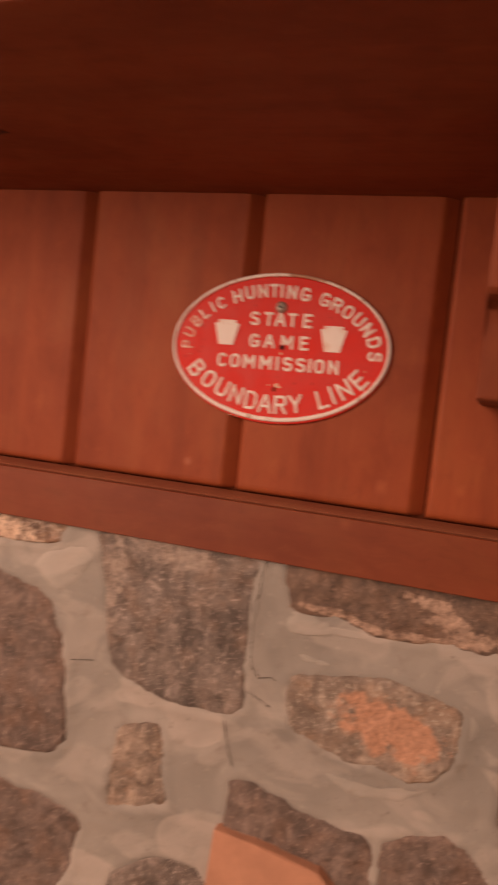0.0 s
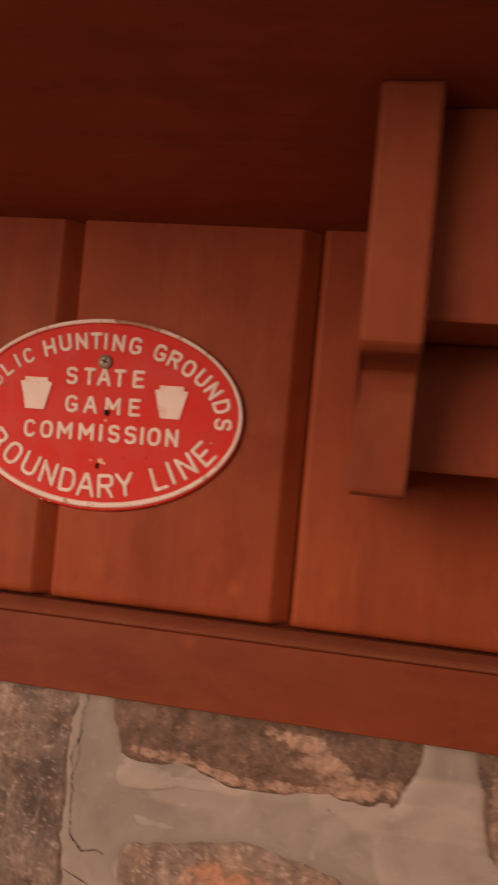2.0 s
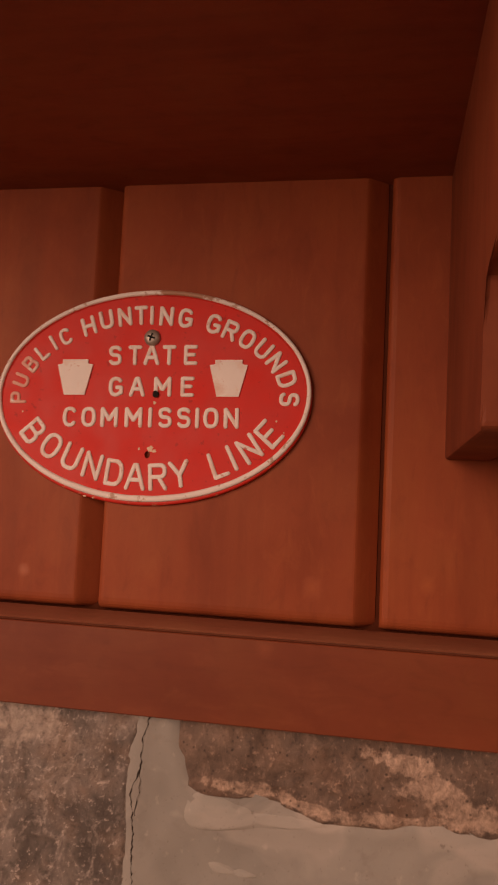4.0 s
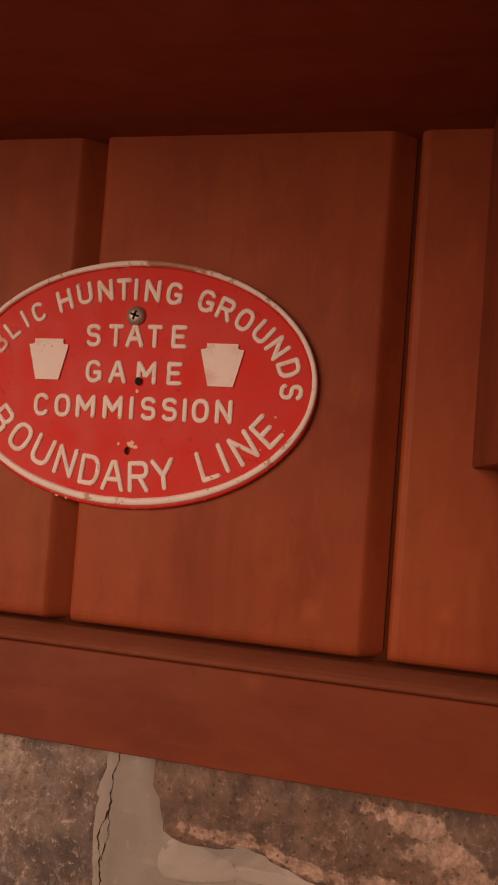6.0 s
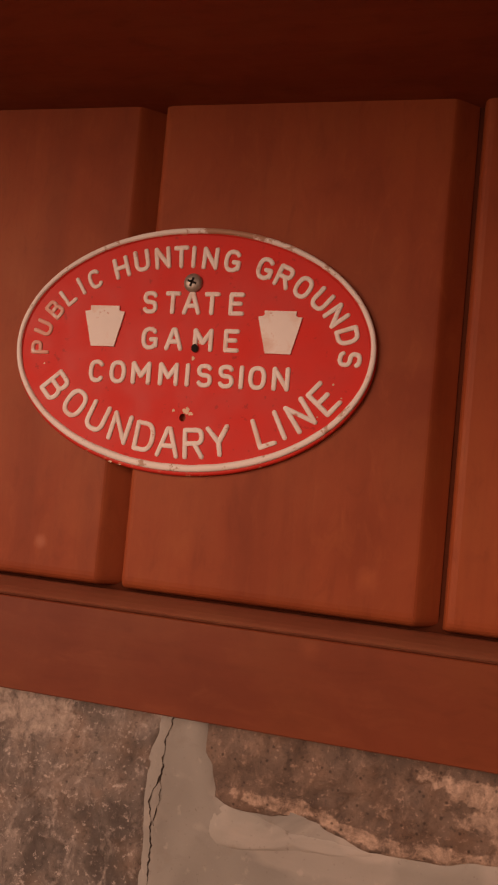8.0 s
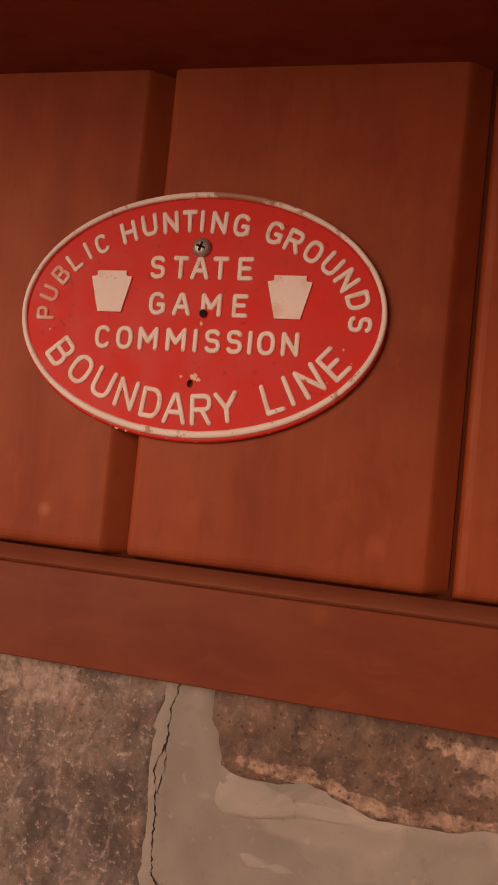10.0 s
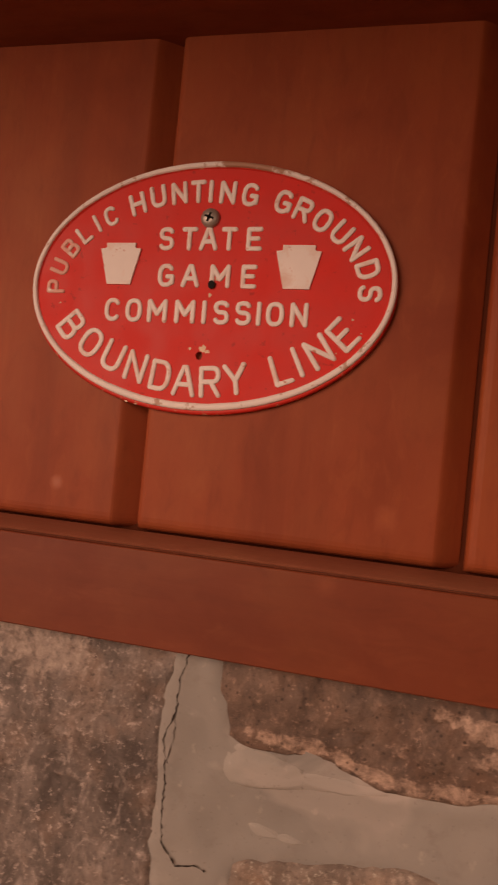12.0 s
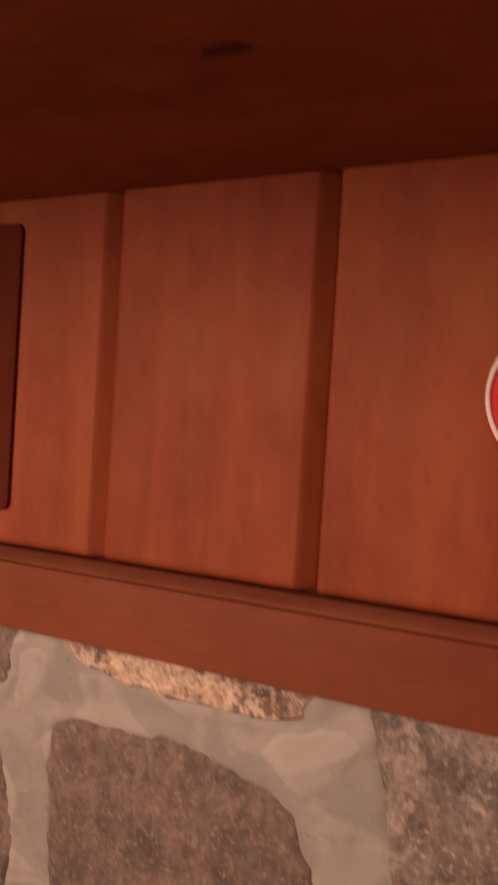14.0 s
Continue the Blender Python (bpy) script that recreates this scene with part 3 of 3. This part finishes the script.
sign.matrix_world = SIGN
A, B = 0.0893, 0.0592
PLATE = -0.0027


def ellipse(a, b, n=128, cx=0.0, cz=0.0):
    return [(cx + a * math.cos(2 * math.pi * k / n), cz + b * math.sin(2 * math.pi * k / n)) for k in range(n)]


def filled(loops, thickness):
    """A flat plate in the x-z plane with holes, front towards -y, made through a filled curve."""
    cu = bpy.data.curves.new("outline", "CURVE")
    cu.dimensions, cu.fill_mode, cu.extrude = "2D", "BOTH", thickness / 2
    for loop in loops:
        sp = cu.splines.new("POLY")
        sp.points.add(len(loop) - 1)
        for p, (x, z) in zip(sp.points, loop):
            p.co = (x, z, 0, 1)
        sp.use_cyclic_u = True
    ob = new("outline", cu)
    me = bpy.data.meshes.new_from_object(ob.evaluated_get(bpy.context.evaluated_depsgraph_get()))
    bpy.data.objects.remove(ob)
    me.transform(Matrix.Rotation(radians(90), 4, "X"))
    return me


def sign_part(name, me, material, y, label="", smooth=False):
    me.transform(Matrix.Translation((0, y, 0)))
    me.materials.clear()
    me.materials.append(material)
    for p in me.polygons:
        p.use_smooth = smooth
    ob = new(name, me)
    ob.parent = sign
    return tagged(ob, label)


HOLES = [(0.0042, 0.0013), (0.0001, -0.0317)]
sign_part("plate", filled([ellipse(A - 0.003, B - 0.003)] + [ellipse(0.0016, 0.0019, 20, *h) for h in HOLES], 0.0014), sign_red, PLATE + 0.0007, "red enamelled oval plate")


def ring(profile, n=192):
    """A closed profile of (inset, y) carried round the sign's outline."""
    bm = bmesh.new()
    loops = []
    for inset, y in profile:
        loops.append([bm.verts.new((x, y, z)) for x, z in ellipse(A - inset, B - inset, n)])
    for a, b in zip(loops, loops[1:] + loops[:1]):
        for i in range(n):
            bm.faces.new((a[i], a[(i + 1) % n], b[(i + 1) % n], b[i]))
    return bm


def rim_mesh(n=192):
    """The raised white border: sits higher than the plate's middle, so that it is broadest along the bottom."""
    bm = bmesh.new()
    outer, inner = ellipse(A - 0.0003, B - 0.0010, n, 0.0, 0.0009), ellipse(A - 0.0028, B - 0.0041, n, 0.0, 0.0013)
    loops = []
    for t, y in ((0.0, 0.0010), (0.0, -0.0004), (0.10, -0.0010), (0.28, -0.0013), (0.68, -0.0013), (0.90, -0.0009), (1.0, 0.0), (1.0, 0.0010)):
        loop = []
        for (ax, az), (bx, bz) in zip(outer, inner):
            uneven = 0.10 * noise.noise(Vector((ax * 90, 4.2, az * 90)))
            w = t + (uneven if t > 0.5 else 0.0)
            loop.append(bm.verts.new((ax + (bx - ax) * w, PLATE + y, az + (bz - az) * w)))
        loops.append(loop)
    for a, b in zip(loops, loops[1:] + loops[:1]):
        for i in range(n):
            bm.faces.new((a[i], a[(i + 1) % n], b[(i + 1) % n], b[i]))
    return bm


part("rim", rim_mesh(), rim_white, sign, "raised white rim", smooth=True)
part("lip", ring([(0.0, -0.0004), (0.0, PLATE + 0.0006), (0.0003, PLATE), (0.0010, PLATE - 0.0003), (0.0034, PLATE - 0.0001), (0.0034, -0.0004)]), edge_red, sign, "chipped red rolled edge", smooth=True)

def bow(cx, cz, rx, rz, a0, a1, n=14):
    """A rounded arc of a letter, squarer than an ellipse; angles in degrees."""
    out = []
    for k in range(n + 1):
        a = radians(a0 + (a1 - a0) * k / n)
        c, d = math.cos(a), math.sin(a)
        out.append((cx + rx * math.copysign(abs(c) ** 0.8, c), cz + rz * math.copysign(abs(d) ** 0.8, d)))
    return out


# Strokes of each letter in a box 2 wide (-1 to 1) and 1 high, and its width for a height of 1.
LETTERS = {
    "A": (0.62, [[(-1, 0), (-0.14, 1)], [(-0.14, 1), (0.14, 1)], [(0.14, 1), (1, 0)], [(-0.62, 0.36), (0.62, 0.36)]]),
    "B": (0.52, [[(-1, 0), (-1, 1)], [(-1, 1)] + bow(0.2, 0.77, 0.66, 0.23, 90, -90), [(-1, 0.54), (0.2, 0.54)] + bow(0.25, 0.27, 0.75, 0.27, 90, -90) + [(-1, 0)]]),
    "C": (0.54, [bow(0, 0.5, 1, 0.5, 42, 318, 22)]),
    "D": (0.54, [[(-1, 0), (-1, 1)], [(-1, 1), (-0.2, 1)] + bow(-0.1, 0.5, 1.1, 0.5, 90, -90, 18) + [(-1, 0)]]),
    "E": (0.50, [[(-1, 0), (-1, 1)], [(-1, 1), (1, 1)], [(-1, 0.52), (0.65, 0.52)], [(-1, 0), (1, 0)]]),
    "G": (0.56, [bow(0, 0.5, 1, 0.5, 42, 318, 22), [(1, 0.12), (1, 0.45)], [(1, 0.45), (0.2, 0.45)]]),
    "H": (0.54, [[(-1, 0), (-1, 1)], [(1, 0), (1, 1)], [(-1, 0.5), (1, 0.5)]]),
    "I": (0.001, [[(0, 0), (0, 1)]]),
    "L": (0.46, [[(-1, 1), (-1, 0)], [(-1, 0), (1, 0)]]),
    "M": (0.68, [[(-1, 0), (-1, 1)], [(-1, 1), (0, 0.35)], [(0, 0.35), (1, 1)], [(1, 1), (1, 0)]]),
    "N": (0.54, [[(-1, 0), (-1, 1)], [(-1, 1), (1, 0)], [(1, 0), (1, 1)]]),
    "O": (0.56, [bow(0, 0.5, 1, 0.5, 90, 450, 28)]),
    "P": (0.50, [[(-1, 0), (-1, 1)], [(-1, 1)] + bow(0.25, 0.74, 0.75, 0.26, 90, -90) + [(-1, 0.48)]]),
    "R": (0.54, [[(-1, 0), (-1, 1)], [(-1, 1)] + bow(0.25, 0.75, 0.75, 0.25, 90, -90) + [(-1, 0.5)], [(0.1, 0.5), (1, 0)]]),
    "S": (0.50, [bow(0, 0.76, 0.95, 0.24, 25, 255, 16) + bow(0, 0.26, 1, 0.26, 80, -155, 16)]),
    "T": (0.52, [[(-1, 1), (1, 1)], [(0, 1), (0, 0)]]),
    "U": (0.54, [[(-1, 1), (-1, 0.45)] + bow(0, 0.36, 1, 0.36, 180, 360, 16) + [(1, 0.45), (1, 1)]]),
    "Y": (0.60, [[(-1, 1), (0, 0.45)], [(1, 1), (0, 0.45)], [(0, 0.45), (0, 0)]]),
}


def stroke(bm, points, radius):
    """A low rounded ridge along a line, with rounded ends."""
    pts = [Vector(p) for k, p in enumerate(points) if k == 0 or (Vector(p) - Vector(points[k - 1])).length > 1e-7]
    ways = [(pts[min(k + 1, len(pts) - 1)] - pts[max(k - 1, 0)]).normalized() for k in range(len(pts))]
    rows = [(pts[0] - ways[0] * radius * math.sin(f), ways[0], math.cos(f)) for f in (1.45, 1.0, 0.5)]
    rows += [(p, w, 1.0) for p, w in zip(pts, ways)]
    rows += [(pts[-1] + ways[-1] * radius * math.sin(f), ways[-1], math.cos(f)) for f in (0.5, 1.0, 1.45)]
    previous = None
    for p, w, size in rows:
        side = Vector((-w.y, w.x))
        now = []
        brush = 1.0 + 0.16 * noise.noise(Vector((p.x * 420, 2.0, p.y * 420)))
        for k in range(9):
            a = math.pi * k / 8
            q = p + side * radius * size * brush * math.cos(a)
            now.append(bm.verts.new((q.x, -0.00085 * size * math.sin(a) ** 0.38 + 0.0001, q.y)))
        if previous:
            for k in range(8):
                bm.faces.new((previous[k], previous[k + 1], now[k + 1], now[k]))
        previous = now


def glyph(letter, height, weight):
    """An embossed letter of that height, centred, in the x-z plane."""
    width, strokes = LETTERS[letter]
    radius = weight * height / 2
    half, tall = max(0.0, width * height * 0.55 - radius * 0.3), height - 2 * radius
    bm = bmesh.new()
    for line in strokes:
        stroke(bm, [(x * half, (z - 0.5) * tall) for x, z in line], radius)
    me = bpy.data.meshes.new("letter")
    bmesh.ops.recalc_face_normals(bm, faces=bm.faces)
    bm.to_mesh(me)
    bm.free()
    return me


def letter_at(letter, u, v, height, lean, weight):
    me = glyph(letter, height, weight)
    me.transform(Matrix.Translation((u, 0, v)) @ Matrix.Rotation(-lean, 4, "Y"))
    sign_part("letter", me, sign_white, PLATE, smooth=True)


def straight(word, us, v, height, lean=-0.9, weight=0.20):
    for letter, u in zip(word, us):
        letter_at(letter, u / 1000, v / 1000 - u / 1000 * math.tan(radians(-lean)), height, radians(lean), weight)


def curved(word, spots, a, b, height, outward=True, weight=0.20):
    for letter, (u, v) in zip(word, spots):
        up = math.atan2(v / (b * b), u / (a * a)) + (0 if outward else math.pi)
        letter_at(letter, u / 1000, v / 1000, height, up - math.pi / 2, weight)


curved("PUBLIC", [(-76.3, 0.5), (-75.0, 10.2), (-69.6, 19.4), (-63.0, 26.2), (-56.5, 31.2), (-49.2, 34.6)], 77.3, 45.5, 0.0098)
curved("HUNTING", [(-35.7, 40.3), (-25.4, 43.6), (-14.8, 44.8), (-5.4, 45.2), (0.8, 45.2), (9.2, 44.4), (20.1, 43.0)], 77.3, 45.5, 0.0110)
curved("GROUNDS", [(36.0, 39.3), (45.2, 35.4), (54.4, 30.4), (63.2, 24.8), (70.2, 17.5), (75.8, 8.2), (77.3, -2.4)], 77.3, 45.5, 0.0110)
straight("STATE", (-19.7, -8.3, 1.2, 11.2, 23.3), 22.9, 0.0112)
straight("GAME", (-18.8, -6.6, 7.9, 21.8), 5.5, 0.0112)
straight("COMMISSION", (-45.1, -34.1, -22.1, -8.2, 1.3, 9.7, 20.2, 27.6, 35.2, 46.3), -11.4, 0.0114)
curved("BOUNDARY", [(-66.5, -18.6), (-55.3, -26.8), (-43.2, -33.0), (-31.0, -37.8), (-18.3, -41.5), (-6.3, -43.6), (6.3, -43.7), (18.5, -42.0)], 76.0, 44.3, 0.0150, False, 0.160)
curved("LINE", [(39.6, -36.8), (46.9, -33.3), (56.2, -28.4), (66.6, -20.6)], 76.0, 44.3, 0.0150, False, 0.160)


def keystone(u, v, lean):
    outline = [(-7.5, 10.1), (7.5, 10.1), (7.4, 8.0), (8.3, 7.5), (10.3, 7.3), (10.0, 5.8), (6.0, -9.8), (-6.0, -9.8), (-10.0, 5.8), (-10.3, 7.3), (-8.3, 7.5), (-7.4, 8.0)]
    me = filled([[(x / 1000, z / 1000) for x, z in outline]], 0.0010)
    me.transform(Matrix.Translation((u / 1000, 0, v / 1000)) @ Matrix.Rotation(-radians(lean), 4, "Y"))
    sign_part("keystone_shape", me, sign_white, PLATE - 0.0004, "raised white keystone shape")


keystone(-42.8, 11.3, -0.8)
keystone(44.3, 9.2, -1.2)


def build_screw(u, v):
    head = bmesh.new()
    n, rows = 28, [(0.0046, 0.0), (0.0045, 0.0008), (0.0040, 0.0016), (0.0030, 0.0022), (0.0016, 0.0025)]
    loops = [[head.verts.new((u + r * math.cos(2 * math.pi * k / n), PLATE - 0.0002 - h, v + r * math.sin(2 * math.pi * k / n))) for k in range(n)] for r, h in rows]
    for a, b in zip(loops, loops[1:]):
        for i in range(n):
            head.faces.new((a[i], a[(i + 1) % n], b[(i + 1) % n], b[i]))
    head.faces.new(loops[-1])
    screw = part("screw", head, steel, sign, "round steel cross-head screw", smooth=True)
    slot = bmesh.new()
    for turn in (20, 110):
        arm = box(-0.0022, 0.0022, -0.0004, 0.0004, -0.0005, 0.0005)
        arm.transform(Matrix.Translation((u, PLATE - 0.0026, v)) @ Matrix.Rotation(radians(turn), 4, "Y"))
        tmp = bpy.data.meshes.new("arm")
        arm.to_mesh(tmp)
        arm.free()
        slot.from_mesh(tmp)
        bpy.data.meshes.remove(tmp)
    part("slot", slot, slot_dark, screw)


build_screw(0.0014, 0.0325)


sign_part("rivet_hole", filled([ellipse(0.0016, 0.0019, 20, 0.0042, 0.0013)], 0.0002), slot_dark, PLATE - 0.0012, "small empty dark rivet hole")


def paint_chip(u, v, size, seed):
    """A flake of paint broken off: a ragged patch of bare tin."""
    rng = random.Random(seed)
    ragged = [(u + size * rng.uniform(0.5, 1.2) * math.cos(a), v + size * rng.uniform(0.5, 1.2) * math.sin(a)) for a in [k * 2 * math.pi / 13 for k in range(13)]]
    sign_part("paint_chip", filled([ragged], 0.00012), bare_tin, PLATE - 0.00004, "bare tin where paint flaked off")


for chip in ((0.0018, -0.0285, 0.0020, 1), (0.0040, -0.0298, 0.0012, 2), (-0.0045, -0.0285, 0.0008, 3), (-0.0350, -0.0538, 0.0011, 4), (-0.0300, -0.0552, 0.0008, 5), (0.0705, -0.0140, 0.0006, 6),
             (0.0640, -0.0290, 0.0005, 7), (0.0545, -0.0350, 0.0006, 8), (0.0460, -0.0415, 0.0005, 9), (0.0745, -0.0200, 0.0004, 10), (-0.0735, -0.0075, 0.0005, 11),
             (0.0035, -0.0035, 0.0011, 12), (0.0062, 0.0042, 0.0008, 13), (0.0470, 0.0185, 0.0006, 14), (0.0395, 0.0188, 0.0005, 15)):
    paint_chip(*chip)

# ---- the plain room that closes the place ----
tagged(part("floor", box(-2.0, 2.0, -3.2, 0.0, -0.1, 0.0), floor_wood), "plain wooden floor", "floor", kind="structure")
tagged(part("ceiling", box(-2.2, 2.2, -3.4, 0.3, 2.4, 2.5), plaster), "plain warm plaster ceiling", "ceiling", kind="structure")
tagged(part("wall_south", box(-2.2, 2.2, -3.4, -3.2, -0.1, 2.4), plaster), "plain plaster wall", "wall", kind="structure")
tagged(part("wall_west", box(-2.2, -2.0, -3.2, 0.3, -0.1, 2.4), plaster), "plain plaster wall", "wall", kind="structure")
tagged(part("wall_east", box(2.0, 2.2, -3.2, 0.3, -0.1, 2.4), plaster), "plain plaster wall", "wall", kind="structure")
